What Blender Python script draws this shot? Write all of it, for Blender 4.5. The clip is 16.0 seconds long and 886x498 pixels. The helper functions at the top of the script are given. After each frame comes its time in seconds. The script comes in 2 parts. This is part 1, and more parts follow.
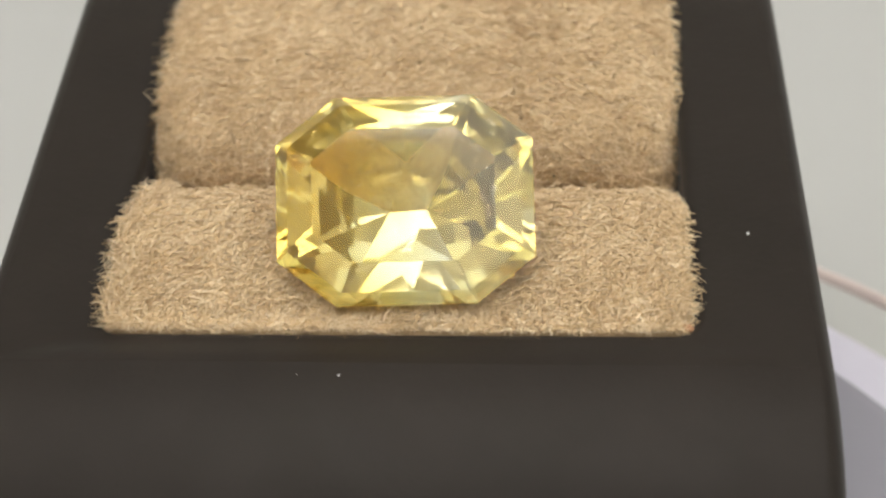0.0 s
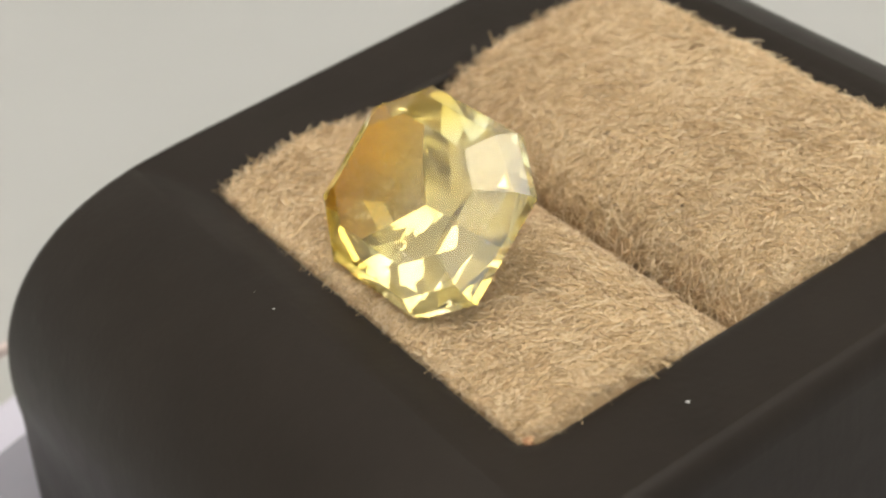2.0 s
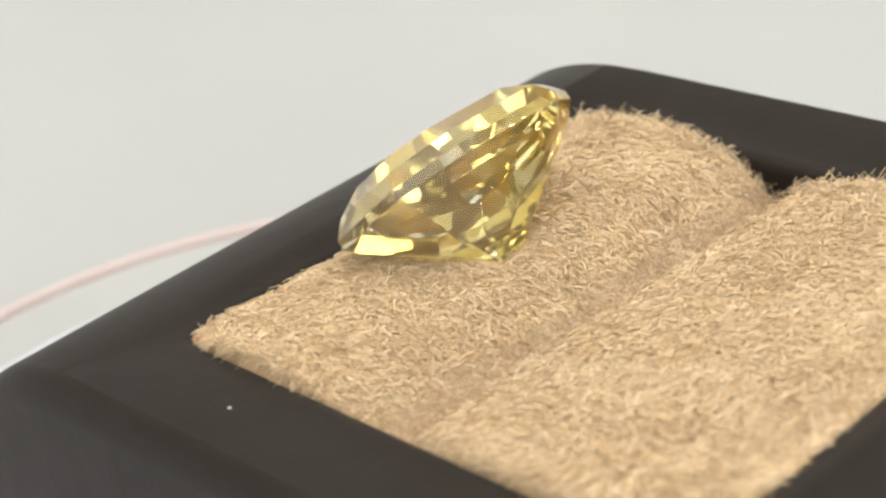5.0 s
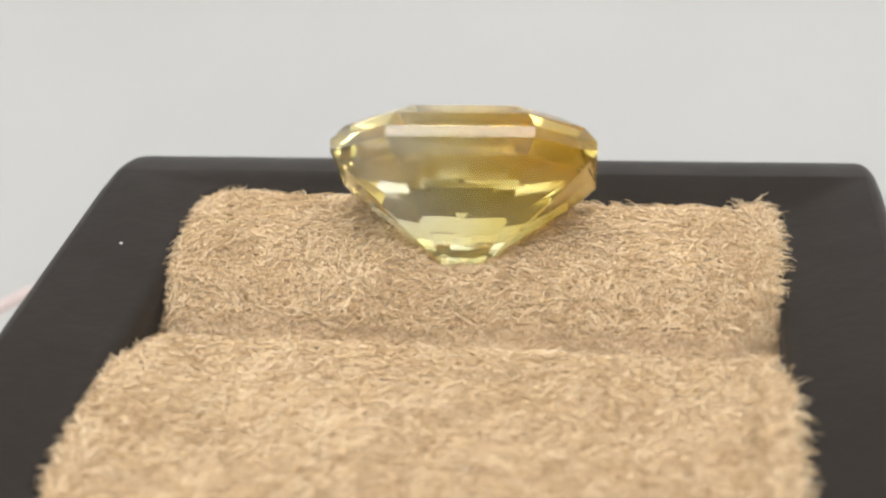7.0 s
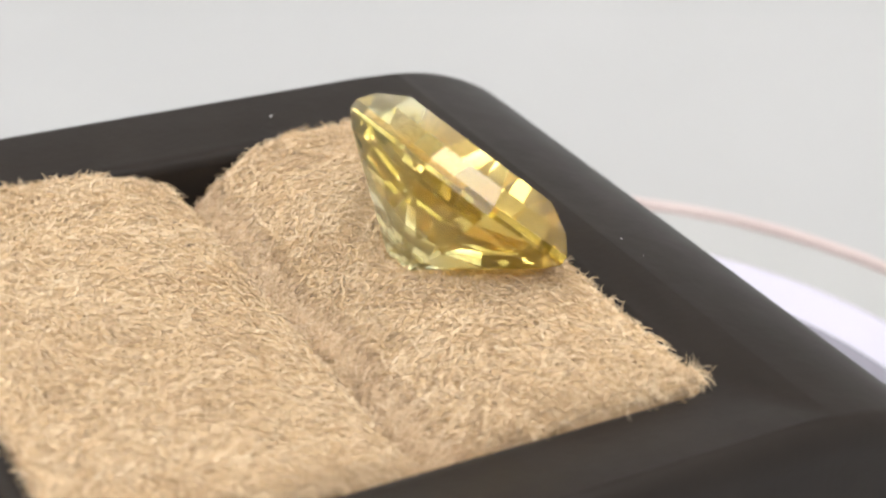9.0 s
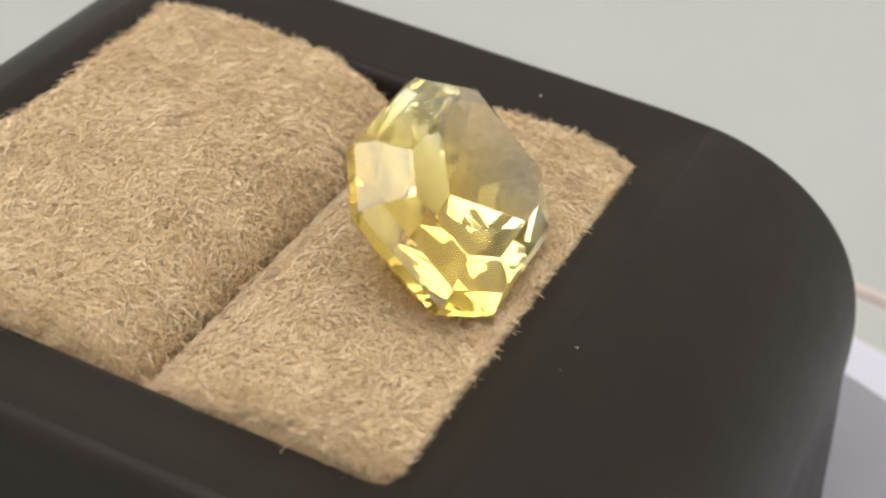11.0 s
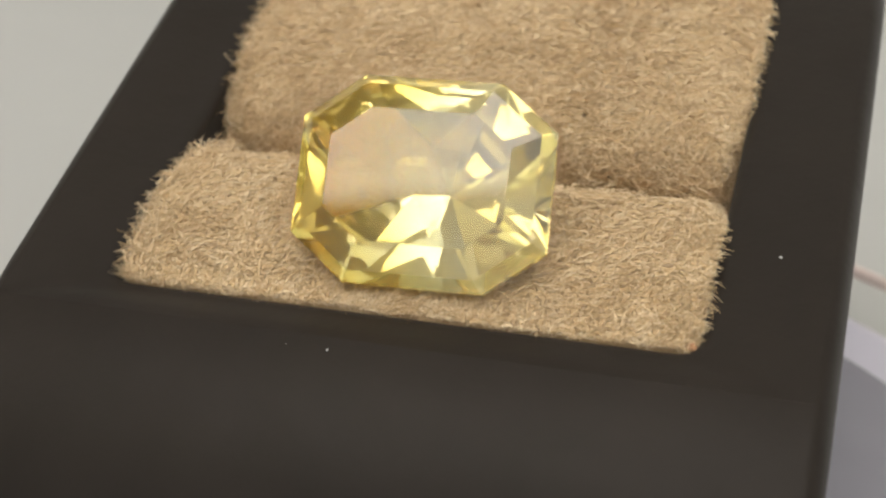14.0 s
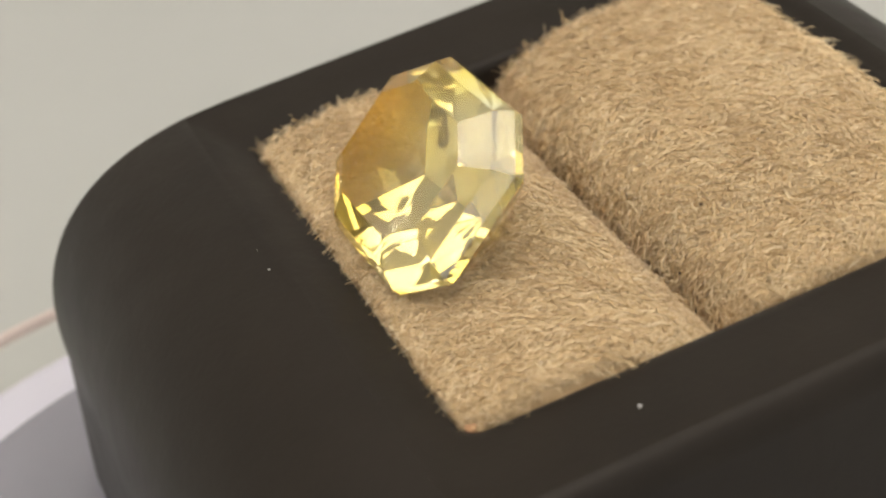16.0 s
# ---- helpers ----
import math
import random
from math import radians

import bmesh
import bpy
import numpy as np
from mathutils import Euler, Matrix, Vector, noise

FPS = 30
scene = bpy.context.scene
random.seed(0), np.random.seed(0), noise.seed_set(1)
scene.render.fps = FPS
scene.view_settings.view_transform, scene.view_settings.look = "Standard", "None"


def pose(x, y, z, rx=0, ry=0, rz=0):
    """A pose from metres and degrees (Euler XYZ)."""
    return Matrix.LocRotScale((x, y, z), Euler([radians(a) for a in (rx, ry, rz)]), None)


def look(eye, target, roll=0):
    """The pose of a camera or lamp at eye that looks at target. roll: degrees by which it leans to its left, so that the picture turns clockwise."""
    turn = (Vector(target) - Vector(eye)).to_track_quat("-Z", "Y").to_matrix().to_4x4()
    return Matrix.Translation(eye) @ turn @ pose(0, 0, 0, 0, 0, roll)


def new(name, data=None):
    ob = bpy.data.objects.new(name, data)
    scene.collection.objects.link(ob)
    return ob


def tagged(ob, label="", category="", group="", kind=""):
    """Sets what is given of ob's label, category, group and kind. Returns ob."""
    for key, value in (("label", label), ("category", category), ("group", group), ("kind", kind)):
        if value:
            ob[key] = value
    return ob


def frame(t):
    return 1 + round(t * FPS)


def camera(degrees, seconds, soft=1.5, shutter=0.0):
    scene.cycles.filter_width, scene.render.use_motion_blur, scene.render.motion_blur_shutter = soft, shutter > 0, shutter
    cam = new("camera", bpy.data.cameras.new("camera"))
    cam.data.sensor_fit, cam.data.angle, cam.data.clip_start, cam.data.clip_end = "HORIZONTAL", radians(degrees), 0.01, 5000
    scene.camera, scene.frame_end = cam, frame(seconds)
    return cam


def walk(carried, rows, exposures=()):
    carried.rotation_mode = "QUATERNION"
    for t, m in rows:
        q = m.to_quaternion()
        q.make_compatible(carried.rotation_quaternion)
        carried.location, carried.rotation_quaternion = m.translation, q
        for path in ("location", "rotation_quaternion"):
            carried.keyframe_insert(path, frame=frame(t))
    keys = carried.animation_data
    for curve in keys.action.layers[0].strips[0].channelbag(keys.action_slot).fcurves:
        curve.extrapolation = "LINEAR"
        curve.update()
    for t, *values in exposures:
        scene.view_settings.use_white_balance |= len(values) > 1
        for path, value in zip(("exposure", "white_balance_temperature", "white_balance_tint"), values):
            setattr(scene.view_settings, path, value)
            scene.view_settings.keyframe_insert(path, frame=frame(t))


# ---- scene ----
LENS = 27.791
TURN_0, TURN_RATE = 10.9138, -26.59530
BOX_O = (-0.00361, -0.00491, 0.02838)
BOX_U = (0.97374, -0.22733, 0.01206)
BOX_V = (0.22323, 0.96389, 0.14523)
BOX_N = (-0.04464, -0.13872, 0.98933)
CAMERA_ROWS = [
    (0.0, pose(0.00257, -0.08480, 0.08673, 56.240, 1.221, 0.866)),
    (0.5, pose(0.00224, -0.08539, 0.08659, 56.623, 1.294, 0.745)),
    (1.0, pose(0.00190, -0.08534, 0.08660, 56.750, 1.686, 0.561)),
    (1.5, pose(0.00192, -0.08601, 0.08660, 57.196, 2.173, 0.526)),
    (2.0, pose(0.00217, -0.08604, 0.08586, 57.547, 2.274, 0.564)),
    (2.5, pose(0.00241, -0.08574, 0.08466, 57.949, 2.453, 0.431)),
    (3.0, pose(0.00162, -0.08555, 0.08380, 58.209, 2.086, 0.113)),
    (3.5, pose(0.00116, -0.08526, 0.08310, 58.400, 2.016, -0.196)),
    (4.0, pose(0.00107, -0.08537, 0.08371, 57.999, 2.097, -0.357)),
    (4.5, pose(0.00088, -0.08522, 0.08411, 57.590, 2.085, -0.599)),
    (5.0, pose(0.00055, -0.08375, 0.08494, 56.582, 1.966, -0.830)),
    (5.2, pose(0.00087, -0.08384, 0.08485, 56.575, 2.021, -0.886)),
    (7.5, pose(0.00064, -0.08449, 0.08466, 56.274, 3.048, -1.718)),
    (8.0, pose(0.00205, -0.08626, 0.08555, 56.298, 3.911, -1.336)),
    (8.5, pose(0.00316, -0.08624, 0.08544, 56.410, 3.831, -0.920)),
    (9.0, pose(0.00370, -0.08605, 0.08463, 56.750, 4.007, -0.507)),
    (9.2, pose(0.00365, -0.08612, 0.08443, 56.893, 3.806, -0.362)),
    (11.3, pose(0.00156, -0.08495, 0.08296, 57.709, 0.863, 1.169)),
    (11.5, pose(0.00128, -0.08473, 0.08301, 57.724, 0.675, 1.297)),
    (12.0, pose(0.00042, -0.08453, 0.08338, 57.554, 0.098, 1.478)),
    (12.5, pose(0.00031, -0.08477, 0.08467, 57.011, 0.325, 1.380)),
    (13.0, pose(0.00065, -0.08382, 0.08468, 56.631, 0.866, 1.156)),
    (13.5, pose(0.00101, -0.08351, 0.08487, 56.286, 1.070, 0.897)),
    (14.0, pose(0.00125, -0.08402, 0.08543, 56.236, 1.459, 0.644)),
    (14.5, pose(0.00128, -0.08414, 0.08526, 56.452, 1.859, 0.354)),
    (15.0, pose(0.00149, -0.08436, 0.08528, 56.604, 2.396, 0.144)),
    (15.5, pose(0.00156, -0.08402, 0.08426, 56.925, 2.799, -0.105)),
    (16.0, pose(0.00118, -0.08432, 0.08274, 57.792, 2.903, -0.513)),
]
EXPOSURES = [(0.0, -0.50, 6550, 10), (2.0, -0.50, 6750, 10), (3.0, -0.50, 6750, 10), (4.0, -0.34, 6550, 10), (5.0, -0.10, 6450, 10), (7.5, -0.22, 6250, 13), (9.0, -0.11, 6200, 14),
             (11.5, -0.50, 6500, 10), (12.5, -0.50, 6450, 10), (13.0, -0.28, 6400, 10), (14.0, -0.68, 6700, 10), (14.5, -0.56, 6750, 10), (16.0, -0.60, 6950, 10)]
UNSEEN_CEILING_WATTS, UNSEEN_WINDOW_WATTS = 23.0, 20.0
GEM_STOPS = [(0.0, (1.0, 0.61, 0.04)), (0.36, (1.0, 0.77, 0.16)), (0.66, (1.0, 0.88, 0.37)), (1.0, (0.98, 0.95, 0.76))]
# the box: flanks, depth of its opening, the ends of its top, the reach and drop of its rounded front, back and side edges, how its flanks lean
LEFT, RIGHT, DEPTH = -0.0234, 0.0238, 0.0333
TOP_FRONT, FRONT_REACH, FRONT_DROP = 0.0001, 0.0156, 0.0152
TOP_BACK, BACK_REACH, BACK_DROP = 0.0312, 0.0123, 0.0148
SIDE_REACH, SIDE_DROP, CORNER_REACH, ROUNDING = 0.0011, 0.0020, 0.0008, 2.46
LEAN_FRONT, LEAN_LEFT, LEAN_RIGHT = 0.11, 0.07, -0.02
RIM_FRONT, RIM_BACK = -0.0030, 0.0355
PILE_COUNT = 32000
from mathutils import bvhtree
cam = camera(LENS, 16.0, soft=2.5, shutter=0.5)
walk(cam, CAMERA_ROWS, EXPOSURES)
cam.data.dof.use_dof, cam.data.dof.focus_distance, cam.data.dof.aperture_fstop = True, 0.100, 62.0

# ---- world and light ----
world = bpy.data.worlds.new("world")
scene.world = world
world.use_nodes = True
wn = world.node_tree
sky = wn.nodes.new("ShaderNodeTexSky")
sky.sky_type, sky.sun_disc, sky.sun_elevation, sky.sun_rotation = "NISHITA", False, radians(45), radians(250)
wn.links.new(sky.outputs[0], wn.nodes["Background"].inputs[0])
wn.nodes["Background"].inputs[1].default_value = 0.1


def area_lamp(name, m, w, h, watts, colour):
    lamp = bpy.data.lights.new(name, "AREA")
    lamp.shape, lamp.size, lamp.size_y, lamp.energy, lamp.color = "RECTANGLE", w, h, watts, colour
    ob = new(name, lamp)
    ob.matrix_world = m
    return ob


TABLE_Z = -0.008
ROOM = 1.7
CEIL_Z = 1.75
FLOOR_Z = TABLE_Z - 0.75
WINDOW = dict(x0=-1.35, x1=1.35, z0=0.15, z1=1.6)
# two large unseen sources, added for soft light and bright reflections in the stone
area_lamp("unseen_ceiling_lamp", look((0.05, -0.4, CEIL_Z - 0.055), (0.05, -0.4, 0)), 2.1, 1.7, UNSEEN_CEILING_WATTS, (1.0, 0.96, 0.90))
area_lamp("unseen_window_lamp", look((0, -ROOM - 0.02, 0.875), (0, 0, 0.875)), 2.66, 1.41, UNSEEN_WINDOW_WATTS, (0.90, 0.95, 1.0))


# ---- materials ----
def material(name):
    m = bpy.data.materials.new(name)
    m.use_nodes = True
    return m, m.node_tree.nodes, m.node_tree.links, m.node_tree.nodes["Principled BSDF"]


def noise_node(n, l, scale, detail=4, rough=0.6, coord="Object"):
    tc = n.new("ShaderNodeTexCoord")
    t = n.new("ShaderNodeTexNoise")
    t.inputs["Scale"].default_value, t.inputs["Detail"].default_value, t.inputs["Roughness"].default_value = scale, detail, rough
    l.new(tc.outputs[coord], t.inputs["Vector"])
    return t.outputs["Fac"]


def ramp(n, l, fac, stops):
    r = n.new("ShaderNodeValToRGB")
    while len(r.color_ramp.elements) < len(stops):
        r.color_ramp.elements.new(0.5)
    for e, (p, c) in zip(r.color_ramp.elements, stops):
        e.position, e.color = p, (*c, 1)
    l.new(fac, r.inputs[0])
    return r.outputs[0]


def bump(n, l, b, height, strength, distance, chain=None):
    k = n.new("ShaderNodeBump")
    k.inputs["Strength"].default_value, k.inputs["Distance"].default_value = strength, distance
    l.new(height, k.inputs["Height"])
    if chain:
        l.new(chain, k.inputs["Normal"])
    l.new(k.outputs[0], b.inputs["Normal"])
    return k.outputs[0]


def plain(name, lo, hi, scale, rough, grain_scale, grain=0.15, dist=0.0001, coat=0.0, metallic=0.0):
    m, n, l, b = material(name)
    l.new(ramp(n, l, noise_node(n, l, scale), [(0.3, lo), (0.7, hi)]), b.inputs["Base Color"])
    b.inputs["Roughness"].default_value, b.inputs["Metallic"].default_value = rough, metallic
    b.inputs["Coat Weight"].default_value = coat
    bump(n, l, b, noise_node(n, l, grain_scale), grain, dist)
    return m


def leatherette_material():
    m, n, l, b = material("dark_leatherette")
    l.new(ramp(n, l, noise_node(n, l, 90, 5), [(0.25, (0.0125, 0.0093, 0.0066)), (0.75, (0.0185, 0.0142, 0.0106))]), b.inputs["Base Color"])
    r = n.new("ShaderNodeMapRange")
    r.inputs["To Min"].default_value, r.inputs["To Max"].default_value = 0.42, 0.60
    l.new(noise_node(n, l, 260, 6), r.inputs["Value"])
    l.new(r.outputs[0], b.inputs["Roughness"])
    b.inputs["Specular IOR Level"].default_value = 0.17
    b.inputs["Sheen Weight"].default_value = 0.05
    big = bump(n, l, b, noise_node(n, l, 420, 5), 0.25, 0.00012)
    fine = bump(n, l, b, noise_node(n, l, 2600, 3), 0.2, 0.00003, big)
    # faint upright brush marks
    tc, mp = n.new("ShaderNodeTexCoord"), n.new("ShaderNodeMapping")
    mp.inputs["Scale"].default_value = (1900, 1900, 110)
    l.new(tc.outputs["Object"], mp.inputs["Vector"])
    streak = n.new("ShaderNodeTexNoise")
    streak.inputs["Scale"].default_value, streak.inputs["Detail"].default_value = 1.0, 4
    l.new(mp.outputs[0], streak.inputs["Vector"])
    bump(n, l, b, streak.outputs["Fac"], 0.22, 0.00006, fine)
    return m


def pile_material(name, dark, mid, light, rnd):
    m, n, l, b = material(name)
    g = n.new("ShaderNodeNewGeometry")
    colour = ramp(n, l, g.outputs["Random Per Island"] if rnd else noise_node(n, l, 1500, 5), [(0.0, dark), (0.45, mid), (1.0, light)])
    mix = n.new("ShaderNodeMix")
    mix.data_type, mix.blend_type = "RGBA", "MULTIPLY"
    mix.inputs["Factor"].default_value = 0.7
    l.new(colour, mix.inputs["A"])
    l.new(ramp(n, l, noise_node(n, l, 210, 4), [(0.3, (0.86, 0.82, 0.78)), (0.65, (1, 1, 1))]), mix.inputs["B"])
    l.new(mix.outputs["Result"], b.inputs["Base Color"])
    b.inputs["Roughness"].default_value = 0.85
    b.inputs["Specular IOR Level"].default_value = 0.2
    b.inputs["Sheen Weight"].default_value, b.inputs["Sheen Roughness"].default_value = 0.15, 0.5
    if not rnd:
        bump(n, l, b, noise_node(n, l, 2500, 4), 0.6, 0.0003)
    return m


def gem_material():
    m, n, l, b = material("yellow_sapphire")
    tc = n.new("ShaderNodeTexCoord")
    sep = n.new("ShaderNodeSeparateXYZ")
    l.new(tc.outputs["Object"], sep.inputs[0])
    wob = n.new("ShaderNodeMath")
    wob.operation = "MULTIPLY_ADD"
    wob.inputs[1].default_value = 0.006
    l.new(noise_node(n, l, 160, 3), wob.inputs[0])
    # the colour lies under the girdle and fades towards the keel and the table
    down, rise, fade, deep = [n.new("ShaderNodeMath") for _ in range(4)]
    down.operation, rise.operation, fade.operation, deep.operation = "MULTIPLY", "MULTIPLY", "MAXIMUM", "ADD"
    down.inputs[1].default_value, rise.inputs[1].default_value = -0.40, 0.8
    l.new(sep.outputs["Z"], down.inputs[0])
    l.new(sep.outputs["Z"], rise.inputs[0])
    l.new(down.outputs[0], fade.inputs[0])
    l.new(rise.outputs[0], fade.inputs[1])
    l.new(fade.outputs[0], deep.inputs[0])
    l.new(sep.outputs["X"], deep.inputs[1])
    l.new(deep.outputs[0], wob.inputs[2])
    r = n.new("ShaderNodeMapRange")
    r.inputs["From Min"].default_value, r.inputs["From Max"].default_value = -0.0015, 0.0080
    l.new(wob.outputs[0], r.inputs["Value"])
    colour = ramp(n, l, r.outputs[0], GEM_STOPS)
    l.new(colour, b.inputs["Base Color"])
    b.inputs["Transmission Weight"].default_value = 0.90
    b.inputs["Roughness"].default_value = 0.0
    b.inputs["IOR"].default_value = 1.765
    return m


LEATHER = leatherette_material()
PAD = pile_material("suede_base", (0.38, 0.25, 0.125), (0.58, 0.405, 0.225), (0.72, 0.53, 0.32), False)
PILE = pile_material("suede_pile", (0.58, 0.405, 0.21), (0.80, 0.605, 0.355), (0.93, 0.77, 0.53), True)
# the flattened nap's pale sheen is put into this colour
WORN_SHEEN = pile_material("worn_suede_sheen", (0.60, 0.43, 0.24), (0.79, 0.60, 0.37), (0.90, 0.75, 0.53), True)
GEM = gem_material()
PLATE = plain("pale_plastic", (0.385, 0.392, 0.375), (0.415, 0.422, 0.405), 30, 0.28, 900, 0.05)
# the hub's lavender darkened: the box's soft shade is put into this colour
HUB_SHADE = plain("shaded_lavender_plastic", (0.22, 0.215, 0.25), (0.26, 0.255, 0.29), 40, 0.6, 900, 0.05)
HUB = plain("lavender_white_plastic", (0.53, 0.52, 0.60), (0.57, 0.56, 0.64), 40, 0.35, 900, 0.05)
LIP = plain("pinkish_edge", (0.50, 0.41, 0.38), (0.58, 0.49, 0.45), 60, 0.4, 900, 0.05)
# the slow tone drift puts faint soft shading into the table top's colour
SHEET = plain("pale_grey_sheet", (0.375, 0.382, 0.37), (0.42, 0.427, 0.415), 7, 0.55, 700, 0.08, 0.0002)
PAINT = plain("wall_paint", (0.74, 0.73, 0.70), (0.78, 0.77, 0.74), 3, 0.9, 120, 0.1, 0.0005)
WOODFLOOR = plain("floor_wood", (0.22, 0.15, 0.09), (0.32, 0.22, 0.14), 9, 0.5, 200, 0.1, 0.0005)
LINT = plain("white_lint", (0.75, 0.75, 0.75), (0.85, 0.85, 0.85), 500, 0.8, 4000)
DEBRIS = plain("dark_debris", (0.03, 0.02, 0.015), (0.07, 0.045, 0.03), 500, 0.8, 4000)
THREAD = plain("frayed_edge", (0.30, 0.15, 0.07), (0.42, 0.24, 0.13), 800, 0.9, 4000)
FRAME = plain("window_paint", (0.78, 0.78, 0.77), (0.82, 0.82, 0.81), 8, 0.4, 300)
# glow for the added ceiling light's panel
glow, gn, gl, gb = material("lamp_diffuser")
gb.inputs["Base Color"].default_value = (0.9, 0.9, 0.9, 1)
gb.inputs["Emission Color"].default_value = (1.0, 0.96, 0.90, 1)
gb.inputs["Emission Strength"].default_value = 3.0


# ---- helpers ----
def mesh_of(name, bm, mat, smooth=False):
    me = bpy.data.meshes.new(name)
    bmesh.ops.recalc_face_normals(bm, faces=bm.faces[:])
    bm.to_mesh(me)
    bm.free()
    me.materials.append(mat)
    if smooth:
        me.polygons.foreach_set("use_smooth", [True] * len(me.polygons))
    return me


def part(name, bm, mat, parent, label="", smooth=False):
    ob = new(name, mesh_of(name, bm, mat, smooth))
    ob.parent = parent
    return tagged(ob, label)


def box_bm(lo, hi, bevel=0.0):
    bm = bmesh.new()
    bmesh.ops.create_cube(bm, size=1.0)
    for vtx in bm.verts:
        vtx.co = Vector([(a + b) / 2 + c * (b - a) for a, b, c in zip(lo, hi, vtx.co)])
    if bevel:
        bmesh.ops.bevel(bm, geom=bm.edges[:], offset=bevel, segments=3, affect="EDGES", profile=0.5)
    return bm


def lathe(profile, steps=160):
    """A turned solid from (radius, height) pairs; it closes on the axis."""
    bm = bmesh.new()
    rings = []
    for r, z in profile:
        rings.append([bm.verts.new((r * math.cos(2 * math.pi * i / steps), r * math.sin(2 * math.pi * i / steps), z)) for i in range(steps)])
    for a, b in zip(rings, rings[1:]):
        for i in range(steps):
            bm.faces.new((a[i], a[(i + 1) % steps], b[(i + 1) % steps], b[i]))
    bm.faces.new(rings[0])
    bm.faces.new(rings[-1])
    return bm


def ring(profile, steps=200):
    """A turned ring from a closed loop of (radius, height) pairs."""
    bm = bmesh.new()
    rings = [[bm.verts.new((r * math.cos(2 * math.pi * i / steps), r * math.sin(2 * math.pi * i / steps), z)) for r, z in profile] for i in range(steps)]
    k = len(profile)
    for i in range(steps):
        a, b = rings[i], rings[(i + 1) % steps]
        for q in range(k):
            bm.faces.new((a[q], b[q], b[(q + 1) % k], a[(q + 1) % k]))
    return bm


def structure(name, bm, mat, label, category):
    return tagged(new(name, mesh_of(name, bm, mat)), label, category, kind="structure")


# ---- the room: unseen, added to bounce light and fill the reflections ----
R, T = ROOM, 0.12
structure("floor", box_bm((-R - T, -R - T, FLOOR_Z - 0.1), (R + T, R + T, FLOOR_Z)), WOODFLOOR, "brown wooden floor under the table", "floor")
structure("ceiling", box_bm((-R - T, -R - T, CEIL_Z), (R + T, R + T, CEIL_Z + 0.1)), PAINT, "unseen white ceiling, added to close the room and bounce light", "ceiling")
structure("wall_north", box_bm((-R - T, R, FLOOR_Z), (R + T, R + T, CEIL_Z)), PAINT, "unseen off-white wall, added to close the room and bounce light", "wall")
structure("wall_west", box_bm((-R - T, -R, FLOOR_Z), (-R, R, CEIL_Z)), PAINT, "unseen off-white wall, added to close the room and bounce light", "wall")
structure("wall_east", box_bm((R, -R, FLOOR_Z), (R + T, R, CEIL_Z)), PAINT, "unseen off-white wall, added to close the room and bounce light", "wall")
bm = bmesh.new()
for lo, hi in (((-R - T, FLOOR_Z), (R + T, WINDOW["z0"])), ((-R - T, WINDOW["z1"]), (R + T, CEIL_Z)),
               ((-R - T, WINDOW["z0"]), (WINDOW["x0"], WINDOW["z1"])), ((WINDOW["x1"], WINDOW["z0"]), (R + T, WINDOW["z1"]))):
    piece = box_bm((lo[0], -R - T, lo[1]), (hi[0], -R, hi[1]))
    me = bpy.data.meshes.new("piece")
    piece.to_mesh(me)
    piece.free()
    bm.from_mesh(me)
    bpy.data.meshes.remove(me)
structure("wall_south", bm, PAINT, "unseen off-white wall with a window opening, added behind the camera", "wall")
# window added behind the camera to hold the second lamp
window = tagged(new("unseen_window_1"), "unseen white-framed window, added as a light source behind the camera", "window", kind="structure")
for lo, hi in (((WINDOW["x0"], WINDOW["z0"]), (WINDOW["x1"], WINDOW["z0"] + 0.02)), ((WINDOW["x0"], WINDOW["z1"] - 0.02), (WINDOW["x1"], WINDOW["z1"])),
               ((WINDOW["x0"], WINDOW["z0"] + 0.02), (WINDOW["x0"] + 0.02, WINDOW["z1"] - 0.02)), ((WINDOW["x1"] - 0.02, WINDOW["z0"] + 0.02), (WINDOW["x1"], WINDOW["z1"] - 0.02)),
               ((-0.48, WINDOW["z0"] + 0.02), (-0.42, WINDOW["z1"] - 0.02)), ((0.42, WINDOW["z0"] + 0.02), (0.48, WINDOW["z1"] - 0.02))):
    part("window_frame", box_bm((lo[0], -R - 0.015, lo[1]), (hi[0], -R + 0.01, hi[1]), 0.003), FRAME, window)
# ceiling light added around the overhead lamp, out of view
lamp_thing = tagged(new("unseen_ceiling_light"), "unseen flat white ceiling light, added as a soft light source", "ceiling light")
lamp_thing.location = (0.05, -0.4, CEIL_Z)
part("frame", box_bm((-1.1, -0.9, -0.04), (1.1, 0.9, 0), 0.006), FRAME, lamp_thing)
part("diffuser", box_bm((-1.07, -0.87, -0.048), (1.07, 0.87, -0.041), 0.002), glow, lamp_thing, "glowing white diffuser of the added ceiling light")

# ---- the table ----
table = tagged(new("table"), "table with a plain greyish-white matt top", "table")
table.location = (0, 0, TABLE_Z)
part("tabletop", box_bm((-0.9, -0.6, -0.03), (0.9, 1.2, 0), 0.004), SHEET, table, "greyish-white matt table top")
for lx in (-0.84, 0.84):
    for ly in (-0.54, 1.14):
        part("leg", box_bm((lx - 0.025, ly - 0.025, -0.75), (lx + 0.025, ly + 0.025, -0.03), 0.004), FRAME, table)

# ---- the turntable ----
turntable = tagged(new("turntable"), "small round white plastic turntable with a thin pinkish rim", "turntable")
# shifted off the turning axis so that the rim fits the camera's view
turntable.location = (-0.0015, 0.002, 0)
part("base", lathe([(0.040, TABLE_Z), (0.043, TABLE_Z + 0.0005), (0.043, -0.0045), (0.040, -0.004)], 96), PLATE, turntable)
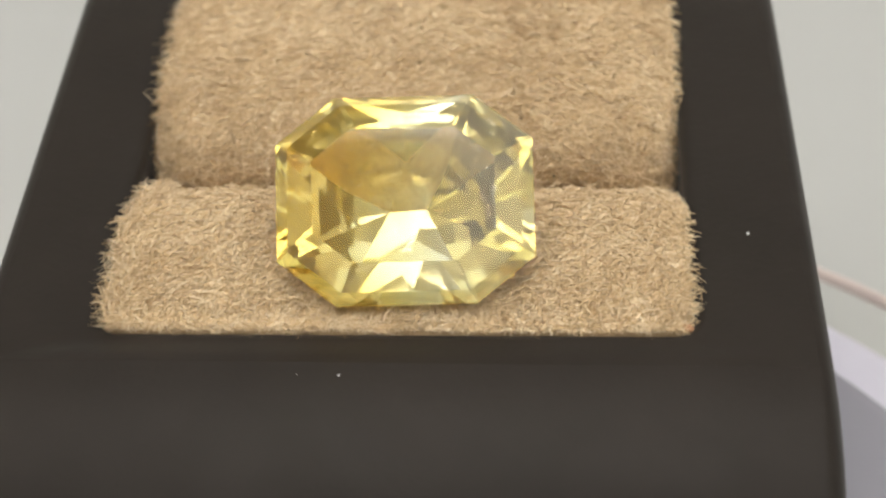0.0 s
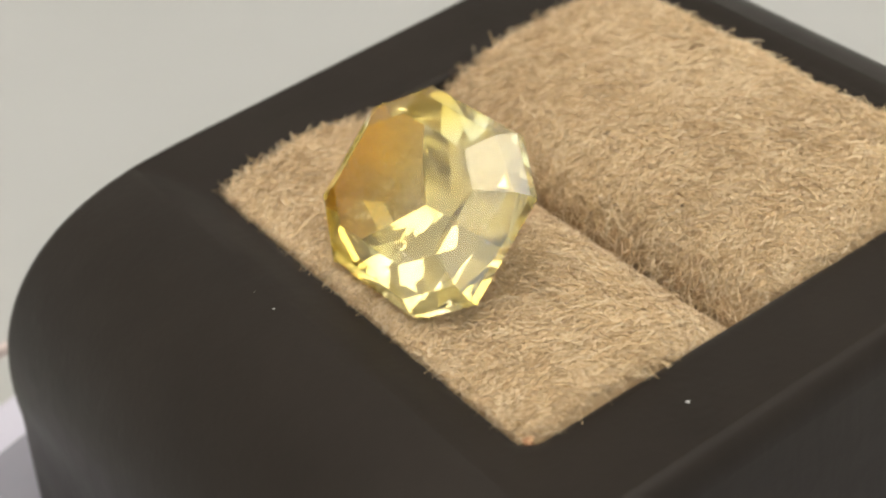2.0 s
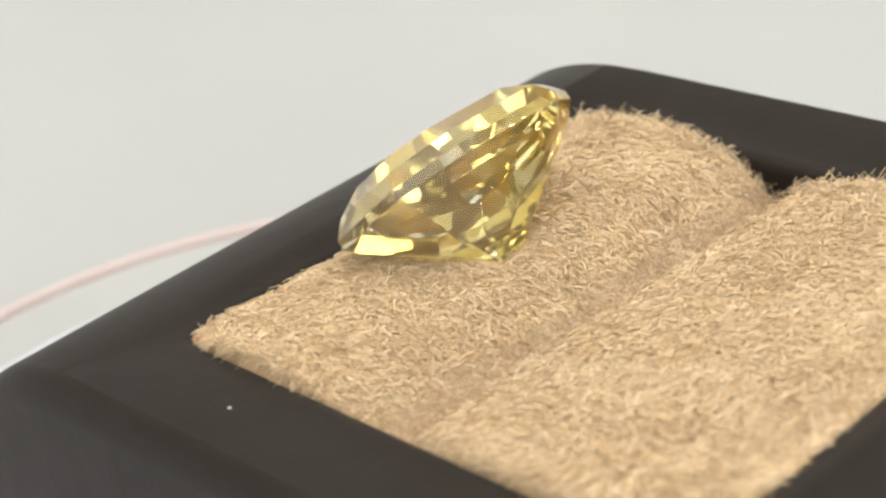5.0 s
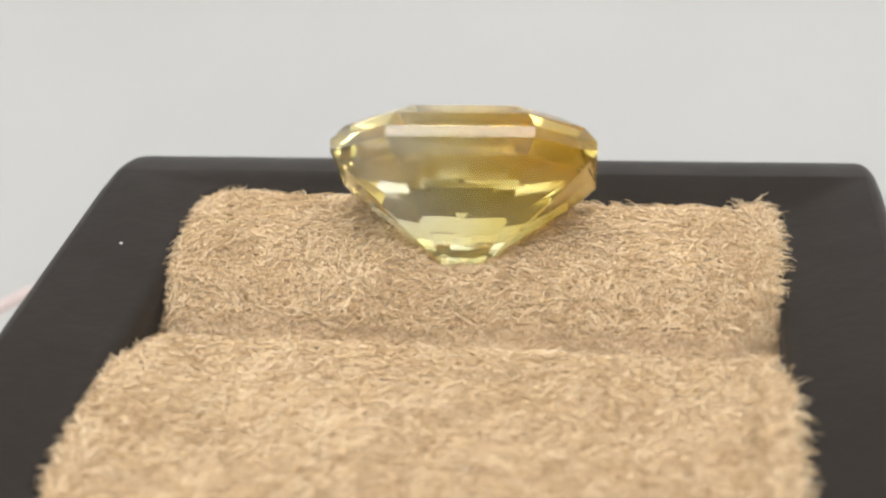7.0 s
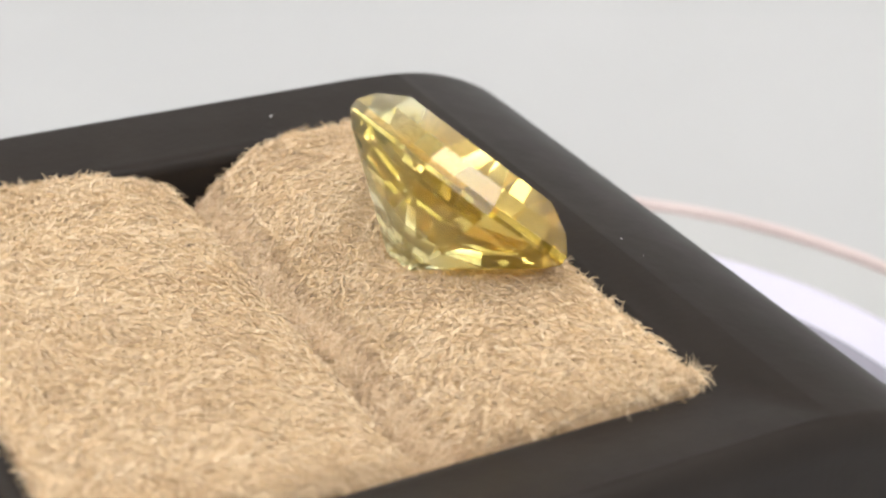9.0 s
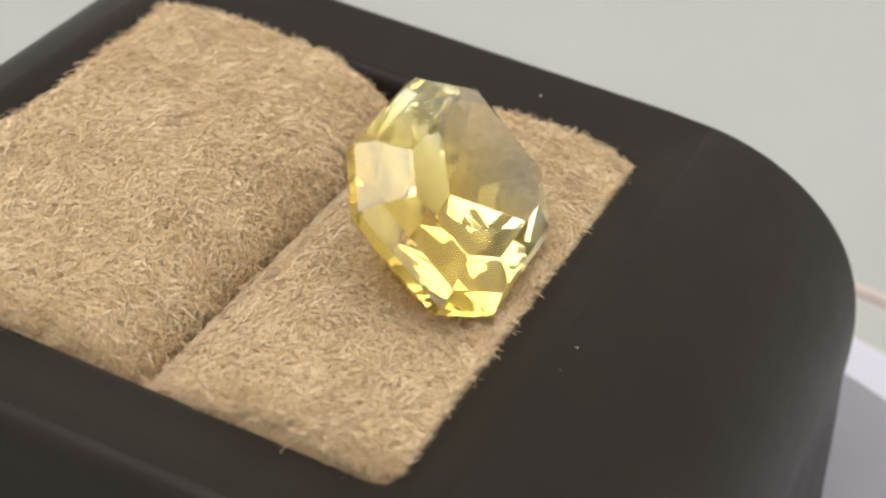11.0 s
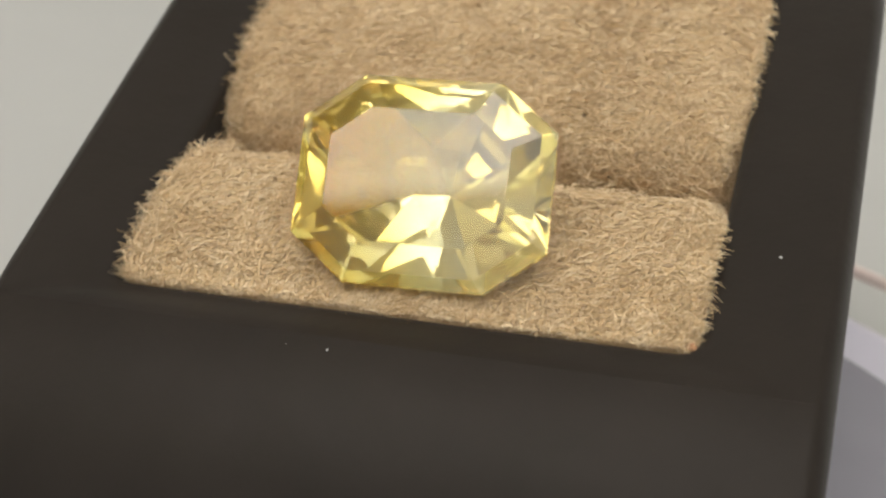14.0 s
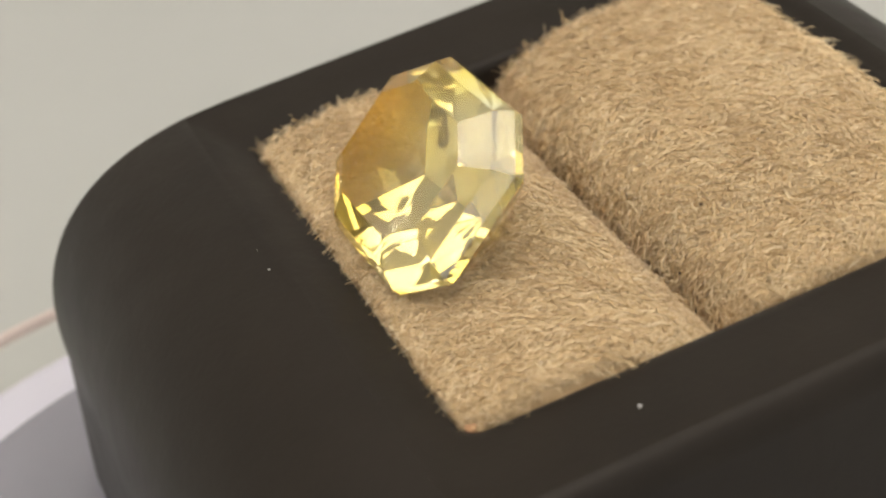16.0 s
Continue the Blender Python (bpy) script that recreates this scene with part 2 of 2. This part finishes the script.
part("plate", lathe([(0.0500, -0.0040), (0.0513, -0.0036), (0.0516, -0.0028), (0.0516, -0.0016), (0.0513, -0.0014)]), PLATE, turntable, "round greyish-white plastic plate")
part("rim", ring([(0.0516, -0.0030), (0.0521, -0.0030), (0.0523, -0.0012), (0.0521, -0.0007), (0.0518, -0.0006), (0.0515, -0.0008), (0.0514, -0.0016)]), LIP, turntable, "thin pinkish-white raised rim", smooth=True)
part("hub", lathe([(0.0452, -0.0014), (0.0452, -0.0009), (0.0449, -0.0004), (0.0440, 0.0), (0.041, 0.0)]), HUB, turntable, "raised lavender-white middle of the plate")
# thin disc added to carry the box's painted shade on the hub
part("mat", lathe([(0.0398, 0.0), (0.0396, 0.0004), (0.0385, 0.0006), (0.030, 0.0006)]), HUB_SHADE, turntable, "darker grey-lavender middle of the hub, the box's shade put into its colour")

# ---- the ring box ----
W = 0.033
ring_box = tagged(new("ring_box"), "dark brown leatherette ring box with tan suede ring slot", "ring box")
BOX = Matrix((( BOX_U[0], BOX_V[0], BOX_N[0], BOX_O[0]), (BOX_U[1], BOX_V[1], BOX_N[1], BOX_O[1]), (BOX_U[2], BOX_V[2], BOX_N[2], BOX_O[2]), (0, 0, 0, 1)))
ring_box.matrix_world = BOX


def bottom_w(a, b, lift=0.0):
    """The local height at which (a, b) meets the turntable's level top."""
    return (lift - BOX_O[2] - a * BOX_U[2] - b * BOX_V[2]) / BOX_N[2]


BODY_TURN = pose(0, 0.0165, 0.00068, 0.15, 0.99, 0.59) @ Matrix.Translation((0, -0.0165, 0))


def top_height(b):
    """The height of the padded top's outline over the depth b: flat in the middle, rolling off to front and back."""
    u = max((TOP_FRONT - b) / FRONT_REACH, (b - TOP_BACK) / BACK_REACH, 0.0)
    drop = FRONT_DROP if b < TOP_FRONT else BACK_DROP
    return -drop * (1 - max(0.0, 1 - u ** ROUNDING) ** (1 / ROUNDING))


def side_profile():
    """The box's outline seen from its side, as (depth, height, outward depth, outward height), from the front foot over the top to the back foot."""
    out = []
    for f in (1.0, 0.97, 0.5, 0.1):
        z = -FRONT_DROP - f * 0.018
        out.append((TOP_FRONT - FRONT_REACH - LEAN_FRONT * f * 0.018, z, -1, 0))
    spots = [TOP_FRONT - FRONT_REACH * math.cos(radians(90 * i / 26)) ** (2 / ROUNDING) for i in range(26)]
    spots = [b for b in spots if b < RIM_FRONT - 0.0004] + [RIM_FRONT, 0.0, 0.008, 0.0165, 0.025, TOP_BACK, 0.0335, RIM_BACK]
    spots += [b for b in (TOP_BACK + BACK_REACH * math.sin(radians(90 * i / 24)) ** (2 / ROUNDING) for i in range(1, 25)) if b > RIM_BACK + 0.0004]
    for b in spots:
        d = 0.00002
        if b < 0:
            slope = (top_height(b + d) - top_height(max(b - d, TOP_FRONT - FRONT_REACH))) / (2 * d)
        else:
            slope = (top_height(min(b + d, TOP_BACK + BACK_REACH)) - top_height(b - d)) / (2 * d)
        k = math.hypot(slope, 1)
        out.append((b, top_height(b), -slope / k, 1 / k))
    for f in (0.1, 0.5, 0.97, 1.0):
        out.append((TOP_BACK + BACK_REACH, -BACK_DROP - f * 0.022, 1, 0))
    return out


def box_body():
    """A padded block with a broadly rounded front and back, softly bevelled flanks and an opening sunk in its top."""
    bm = bmesh.new()
    prof = side_profile()
    n = len(prof)
    first = next(i for i in range(n) if prof[i][0] == RIM_FRONT)
    last = next(i for i in range(n) if prof[i][0] == RIM_BACK)
    stations = [(LEFT, 1, LEAN_LEFT, radians(15 * i)) for i in range(7)] + [(RIGHT, -1, LEAN_RIGHT, radians(15 * i)) for i in range(6, -1, -1)]
    rows = []
    for side, way, lean, k in stations:
        inset = 1 - math.sin(k)
        row = []
        for i, (b, h, nb, nh) in enumerate(prof):
            a = side + way * (SIDE_REACH * nh + CORNER_REACH * abs(nb)) * (1 - math.cos(k)) - way * lean * max(0.0, -h)
            # the leather is a little uneven
            sag = 0.00010 * noise.noise((a * 120, b * 120, h * 120))
            p = BODY_TURN @ Vector((a, b - nb * CORNER_REACH * inset + nb * sag, h - SIDE_DROP * nh * inset + (0 if first <= i <= last else nh * sag)))
            if i in (0, n - 1):
                p.z = bottom_w(p.x, p.y)
            row.append(bm.verts.new(p))
        rows.append(row)
    for s, (r0, r1) in enumerate(zip(rows, rows[1:])):
        for i in range(n - 1):
            if s == 6 and first <= i < last:
                continue
            bm.faces.new((r0[i], r1[i], r1[i + 1], r0[i + 1])).smooth = True
    for i in range(len(rows) - 1):
        bm.faces.new((rows[i][0], rows[i][-1], rows[i + 1][-1], rows[i + 1][0])).smooth = False
    bm.faces.new(rows[0])
    bm.faces.new(rows[-1])
    # the opening: its rounded rim, its walls, and the padded top that swells up around it
    rad, per, run = 0.0011, 6, 10
    x0, x1 = LEFT + SIDE_REACH, RIGHT - SIDE_REACH
    around = []
    corners = ((0.5 * W - rad, rad, -90), (0.5 * W - rad, DEPTH - rad, 0), (-0.5 * W + rad, DEPTH - rad, 90), (-0.5 * W + rad, rad, 180))
    for q, (cx, cy, a0) in enumerate(corners):
        for i in range(per + 1):
            a = radians(a0 + 90 * i / per)
            corner = (1 if q in (0, 1) else -1, -1 if q in (0, 3) else 1) if i == per // 2 else None
            around.append((cx, cy, math.cos(a), math.sin(a), corner))
        nx, ny, _ = corners[(q + 1) % 4]
        a = radians(a0 + 90)
        for i in range(1, run):
            around.append((cx + (nx - cx) * i / run, cy + (ny - cy) * i / run, math.cos(a), math.sin(a), None))
    loops = []
    for u in (1.0, 0.8, 0.6, 0.42, 0.27, 0.15, 0.06):
        pts = []
        for cx, cy, ca, sa, corner in around:
            px, py = cx + (rad + 0.0007) * ca, cy + (rad + 0.0007) * sa
            v, w = corner or (px / (0.5 * W), (py - 0.5 * DEPTH) / (0.5 * DEPTH))
            m = max(abs(v), abs(w))
            tx, ty = (x0 + x1) / 2 + v / m * (x1 - x0) / 2, (RIM_FRONT + RIM_BACK) / 2 + w / m * (RIM_BACK - RIM_FRONT) / 2
            e = 0.5 * u + 0.5 * u * u * (3 - 2 * u)
            qx, qy = px + (tx - px) * u, py + (ty - py) * u
            swell = BODY_TURN @ Vector((qx, qy, top_height(qy)))
            pts.append(bm.verts.new((qx + (swell.x - qx) * u, qy + (swell.y - qy) * u, swell.z * e)))
        loops.append(pts)
    for grow, drop in ((0.0007, 0.0), (0.0003, 0.00010), (0.0001, 0.0003), (0.0, 0.0007), (0.0, 0.0135)):
        loops.append([bm.verts.new((cx + (rad + grow) * ca, cy + (rad + grow) * sa, -drop)) for cx, cy, ca, sa, _ in around])
    k = len(loops[0])
    for a, b in zip(loops, loops[1:]):
        for i in range(k):
            bm.faces.new((a[i], a[(i + 1) % k], b[(i + 1) % k], b[i])).smooth = b is not loops[-1]
    bm.faces.new(loops[-1])
    return bm


shell = box_body()
BODY_TREE = bvhtree.BVHTree.FromBMesh(shell)
part("body", shell, LEATHER, ring_box, "dark brown-black leatherette body with rounded edges")


# ---- the stone's shape, for the suede gives way under it ----
GA, GB = 0.00715, 0.00584
GEM_IN_BOX = Matrix.Translation((0.00057, 0.00534, 0.00485)) @ pose(0, 0, 0, 40.3, 0.13, 2.64)


def gem_bm():
    """A mixed cut: table and two step rows of crown facets, girdle, and a bulging underside of steps, kites and triangles down to a short keel."""
    rng = random.Random(5)
    pts = []

    def octagon(sa, sb, z, cut=1.0, wobble=0.0):
        a, b = GA * sa, GB * sb
        cx, cy = 0.00325 * (sa + sb) / 2 * cut, 0.00255 * (sa + sb) / 2 * cut
        for x, y in ((a - cx, -b), (a, -b + cy), (a, b - cy), (a - cx, b), (-a + cx, b), (-a, b - cy), (-a, -b + cy), (-a + cx, -b)):
            pts.append(Vector((x + rng.uniform(-1, 1) * wobble, y + rng.uniform(-1, 1) * wobble, z + rng.uniform(-1, 1) * wobble)))

    def mirrored(x, y, z, wobble=0.00004):
        for sx in ((1, -1) if x else (1,)):
            for sy in ((1, -1) if y else (1,)):
                pts.append(Vector((sx * x + rng.uniform(-1, 1) * wobble, sy * y + rng.uniform(-1, 1) * wobble, z + rng.uniform(-1, 1) * wobble)))

    octagon(0.70, 0.63, 0.00186)
    octagon(0.90, 0.89, 0.00094)
    octagon(1.0, 1.0, 0.0)
    octagon(1.0, 1.0, -0.0006)
    # the step under the girdle
    octagon(0.90, 0.90, -0.0014, 1.0, 0.00003)
    # the middle row, set between the corners of the row above
    mirrored(0.0051, 0.0, -0.0026)
    mirrored(0.0049, 0.0018, -0.0025)
    mirrored(0.0037, 0.0032, -0.0026)
    mirrored(0.0020, 0.00405, -0.00255)
    mirrored(0.0, 0.0041, -0.0026)
    # the row above the keel
    mirrored(0.0034, 0.0008, -0.0041)
    mirrored(0.0023, 0.0018, -0.0042)
    mirrored(0.0, 0.0023, -0.00415)
    pts.extend((Vector((0.0011, -0.0002, -0.00595)), Vector((-0.0010, -0.0003, -0.0059))))
    bm = bmesh.new()
    for p in pts:
        bm.verts.new(p)
    done = bmesh.ops.convex_hull(bm, input=bm.verts[:])
    bmesh.ops.delete(bm, geom=list({g for g in done["geom_interior"] + done["geom_unused"] if isinstance(g, bmesh.types.BMVert)}), context="VERTS")
    bmesh.ops.dissolve_limit(bm, angle_limit=radians(0.6), verts=bm.verts[:], edges=bm.edges[:])
    bm.normal_update()
    return bm


def hollow_grid():
    """How low the stone reaches over each spot of the pads, eased outwards: the suede gives way under it."""
    bm = gem_bm()
    bmesh.ops.transform(bm, matrix=GEM_IN_BOX, verts=bm.verts)
    tree = bvhtree.BVHTree.FromBMesh(bm)
    bm.free()
    n = 96
    low = {}
    for i in range(n + 1):
        for j in range(n + 1):
            hit = tree.ray_cast(Vector(((i / n - 0.5) * 0.022, -0.004 + j / n * 0.022, -0.03)), Vector((0, 0, 1)))[0]
            if hit is not None and hit.z < 0.004:
                low[i, j] = hit.z
    eased = {}
    step = 0.022 / n
    for (i, j), z in low.items():
        for p in range(-7, 8):
            for q in range(-7, 8):
                k = (i + p, j + q)
                v = z + math.hypot(p, q) * step * 1.3
                if v < eased.get(k, 1.0):
                    eased[k] = v
    return eased


HOLLOW = hollow_grid()


def room_under_stone(a, b):
    x, y = (a / 0.022 + 0.5) * 96, (b + 0.004) / 0.022 * 96
    i, j = math.floor(x), math.floor(y)
    return min(HOLLOW.get((i + p, j + q), 1.0) for p in (0, 1) for q in (0, 1))


def lerp_profile(table, s):
    for (a, fa), (b, fb) in zip(table, table[1:]):
        if s <= b:
            q = (s - a) / (b - a)
            q = q * q * (3 - 2 * q) * 0.5 + q * 0.5
            return fa + (fb - fa) * q
    return table[-1][1]


FRONT_PROFILE = [(0.0, -0.006), (0.06, 0.008), (0.15, 0.018), (0.25, 0.014), (0.33, -0.004), (0.39, -0.038), (0.43, -0.066), (0.455, -0.088), (0.463, -0.13), (0.466, -0.26)]
BACK_PROFILE = [(0.466, -0.26), (0.470, -0.13), (0.474, -0.088), (0.490, -0.052), (0.520, -0.024), (0.57, -0.005), (0.64, 0.006), (0.72, 0.011), (0.85, 0.012), (0.95, 0.006), (1.0, -0.006)]


def pad_height(profile, a, b):
    """Local height of a pad at (a, b) in metres: its roll, sunken a little at its ends and uneven."""
    s = b / DEPTH
    end = max(0.0, abs(a) / (0.5 * W) - 0.90) / 0.10
    slot = max(0.0, 1 - abs(s - 0.48) / 0.16)
    h = W * lerp_profile(profile, s) - 0.0009 * end ** 2 * (0.4 + 3.2 * slot) + 0.00022 * noise.noise((a * 260, b * 260, 3.1))
    return min(h, room_under_stone(a, b) - 0.00045)


def pad_bm(profile):
    bm = bmesh.new()
    s0, s1 = profile[0][0], profile[-1][0]
    nu, nv = 70, 56
    rows = []
    for j in range(nv + 1):
        s = s0 + (s1 - s0) * j / nv
        row = []
        for i in range(nu + 1):
            a = (-0.492 + 0.984 * i / nu) * W
            b = min(max(s, 0.006), 0.994) * DEPTH
            row.append(bm.verts.new((a, b, pad_height(profile, a, b) - 0.00015)))
        rows.append(row)
    for j in range(nv):
        for i in range(nu):
            bm.faces.new((rows[j][i], rows[j][i + 1], rows[j + 1][i + 1], rows[j + 1][i]))
    edge = rows[0] + [r[-1] for r in rows[1:]] + rows[-1][-2::-1] + [r[0] for r in rows[-2:0:-1]]
    low = [bm.verts.new((v.co.x, v.co.y, -0.0128)) for v in edge]
    for i in range(len(edge)):
        q = (i + 1) % len(edge)
        bm.faces.new((edge[i], low[i], low[q], edge[q]))
    bm.faces.new(low)
    return bm


def pile_mesh(profile, count, seed, mat, kind="long"):
    """Thousands of short, bent, tapering fibres lying on a pad, combed in drifting directions."""
    rng = random.Random(seed)
    s0, s1 = profile[0][0] + 0.002, profile[-1][0] - 0.004
    verts, faces = [], []
    for k in range(count):
        fringe = k < count * 0.15
        a, s = rng.uniform(-0.4965, 0.4965) * W, rng.uniform(s0, s1)
        if fringe:
            which = rng.random()
            if which < 0.55:
                a = -rng.uniform(0.452, 0.496) * W if rng.random() < 0.75 else rng.uniform(0.475, 0.496) * W
            else:
                s = s0 + rng.uniform(0.0, 0.018) if profile is FRONT_PROFILE else s1 - rng.uniform(0.0, 0.012)
        worn = profile is FRONT_PROFILE and abs(s - 0.428 - 0.010 * noise.noise((a * 150, 0, 0))) < 0.031
        if worn != (kind == "worn"):
            continue
        b = s * DEPTH
        # the rounded corners of the opening hold no fibres
        if abs(a) > 0.482 * W and not 0.0009 < b < DEPTH - 0.0009:
            continue
        h = pad_height(profile, a, b)
        d = 0.0004
        na = -(pad_height(profile, a + d, b) - h) / d
        nb = -(pad_height(profile, a, b + (d if s < s1 - 0.02 else -d)) - h) / (d if s < s1 - 0.02 else -d)
        up = Vector((max(-0.6, min(0.6, na)), max(-1.5, min(1.5, nb)), 1)).normalized()
        swirl = noise.noise((a * 190, b * 190, seed)) * 3.2 + noise.noise((a * 70, b * 70, seed + 9)) * 3.0 + rng.gauss(0, 1.25)
        way = Vector((math.cos(swirl), math.sin(swirl), 0))
        # at the cut edges the fibres lean inwards
        if abs(a) > 0.472 * W and way.x * a > 0 and rng.random() < 0.8:
            way.x *= -1
        if b < 0.0009 and way.y < 0 and rng.random() < 0.92:
            way.y *= -1
        way = (way - up * way.dot(up)).normalized()
        lift = rng.uniform(0.05, 1.25)
        pressed = room_under_stone(a, b) - h < 0.0009
        if pressed:
            lift = 0.03
        elif worn:
            lift *= 0.35
        edge_fibre = fringe and abs(a) > 0.44 * W
        if edge_fibre:
            way = (Vector((math.copysign(0.12, a), rng.uniform(-0.8, 0.8), 0))).normalized()
            lift = rng.uniform(1.6, 3.2) if a < 0 else rng.uniform(1.8, 3.0)
        length = rng.uniform(0.0007, 0.0016) * (rng.uniform(0.6, 1.15 if a < 0 else 0.65) if fringe else 0.6 if worn or pressed else 1)
        width = rng.uniform(0.000018, 0.00003) if worn else rng.uniform(0.000028, 0.000058)
        side = way.cross(up)
        curl = rng.gauss(0, 2.0)
        p = Vector((a, b, h - 0.0001 + rng.uniform(0, 0.00016)))
        n = 5
        base = len(verts)
        way_k = (way + up * lift).normalized()
        for i in range(n):
            f = i / (n - 1)
            wd = width * (1 - 0.55 * f ** 2)
            for q in range(3):
                ang = 2 * math.pi * q / 3
                verts.append(p + side * (wd * math.cos(ang)) + up * (wd * math.sin(ang)))
            p = p + way_k * (length / (n - 1))
            way_k = (way_k + side * curl * 0.6 - up * lift * (0.1 if edge_fibre else 0.32)).normalized()
        for i in range(n - 1):
            for q in range(3):
                o = base + 3 * i
                faces.append((o + q, o + (q + 1) % 3, o + 3 + (q + 1) % 3, o + 3 + q))
        faces.append((base + 3 * n - 3, base + 3 * n - 2, base + 3 * n - 1))
    me = bpy.data.meshes.new("pile")
    me.from_pydata(verts, [], faces)
    me.materials.append(mat)
    me.polygons.foreach_set("use_smooth", [True] * len(me.polygons))
    return me


for profile, seed, text in ((FRONT_PROFILE, 3, "tan suede roll in front of the ring slot"), (BACK_PROFILE, 5, "tan suede roll behind the ring slot")):
    pad = part("pad", pad_bm(profile), PAD, ring_box, text, smooth=True)
    pile = new("pile", pile_mesh(profile, PILE_COUNT, seed, PILE))
    pile.parent = pad
    tagged(pile, "short fuzzy tan suede fibres", kind="stuff")
    if profile is FRONT_PROFILE:
        worn_pile = new("worn_pile", pile_mesh(profile, 2 * PILE_COUNT, 31, WORN_SHEEN, "worn"))
        worn_pile.parent = pad
        tagged(worn_pile, "smooth band where the suede is worn flat, its pale sheen put into the colour", kind="stuff")


def speck(name, a, b, h, size, mat, seed, label):
    bm = bmesh.new()
    bmesh.ops.create_icosphere(bm, subdivisions=2, radius=size)
    for vtx in bm.verts:
        vtx.co *= 1 + 0.5 * noise.noise(vtx.co / size * 1.3 + Vector((seed, 0, 0)))
        vtx.co.z *= 0.55
        vtx.co.x *= 1.3
    bmesh.ops.rotate(bm, verts=bm.verts, cent=(0, 0, 0), matrix=Matrix.Rotation(seed, 3, "Z"))
    bmesh.ops.translate(bm, verts=bm.verts, vec=(a, b, h))
    return part(name, bm, mat, ring_box, label)


for i, (a, b, size) in enumerate(((0.604, 0.238, 0.00007), (-0.079, -0.118, 0.00005), (-0.148, -0.118, 0.00002))):
    speck("lint_speck", a * W, b * W, BODY_TREE.ray_cast(Vector((a * W, b * W, 0.02)), Vector((0, 0, -1)))[0].z + 0.3 * size, size, LINT, i, "tiny white speck of lint")
for i, (a, b, size) in enumerate(((0.266, 0.484, 0.00010), (0.203, 0.570, 0.00010), (-0.256, 0.473, 0.00010), (-0.281, 0.483, 0.00014), (-0.389, 0.249, 0.00008))):
    prof = FRONT_PROFILE if b < 0.466 else BACK_PROFILE
    speck("dark_speck", a * W, b * W, pad_height(prof, a * W, b * W) + 0.00025, size, DEBRIS, i + 20, "tiny dark speck of dirt")
# frayed bit of suede at the front corner
speck("frayed_corner", 0.488 * W, 0.012 * W, -0.0001, 0.0003, THREAD, 41, "frayed reddish-brown corner of the suede")

# ---- the gemstone ----


gemstone = tagged(new("gemstone", mesh_of("gemstone", gem_bm(), GEM)), "faceted yellow sapphire, cut-cornered rectangle, partly colourless, leaning on the suede", "gemstone")
gemstone.matrix_world = BOX @ GEM_IN_BOX


# tiny inclusions inside the stone, near its girdle
for i, (x, y, z, size) in enumerate(((5.6, 1.2, -0.4, 0.00004), (5.9, 0.4, -0.3, 0.00003), (5.3, 2.0, -0.5, 0.00003), (5.8, 1.8, -0.2, 0.000035), (2.1, -1.0, -2.0, 0.00005),
                                     (-1.2, 0.8, -2.6, 0.00004), (3.4, 2.4, -1.2, 0.00003), (-4.4, -1.6, -0.6, 0.00003))):
    bm = bmesh.new()
    bmesh.ops.create_icosphere(bm, subdivisions=1, radius=size)
    bmesh.ops.translate(bm, verts=bm.verts, vec=(x / 1000, y / 1000, z / 1000))
    part("inclusion", bm, LINT if i % 4 != 0 else DEBRIS, gemstone, "pinprick inclusion inside the stone")


# ---- what moves ----
def motions():
    """The turntable, its centre shifted to fit the camera's view, turns evenly; the ring box and the gemstone turn at
    the same rate about the origin.
    """
    for thing, base in ((ring_box, BOX), (gemstone, BOX @ GEM_IN_BOX)):
        walk(thing, [(0.5 * i, pose(0, 0, 0, 0, 0, TURN_0 + TURN_RATE * 0.5 * i) @ base) for i in range(33)])
    walk(turntable, [(0.5 * i, pose(-0.0015, 0.002, 0, 0, 0, TURN_0 + TURN_RATE * 0.5 * i)) for i in range(33)])


motions()
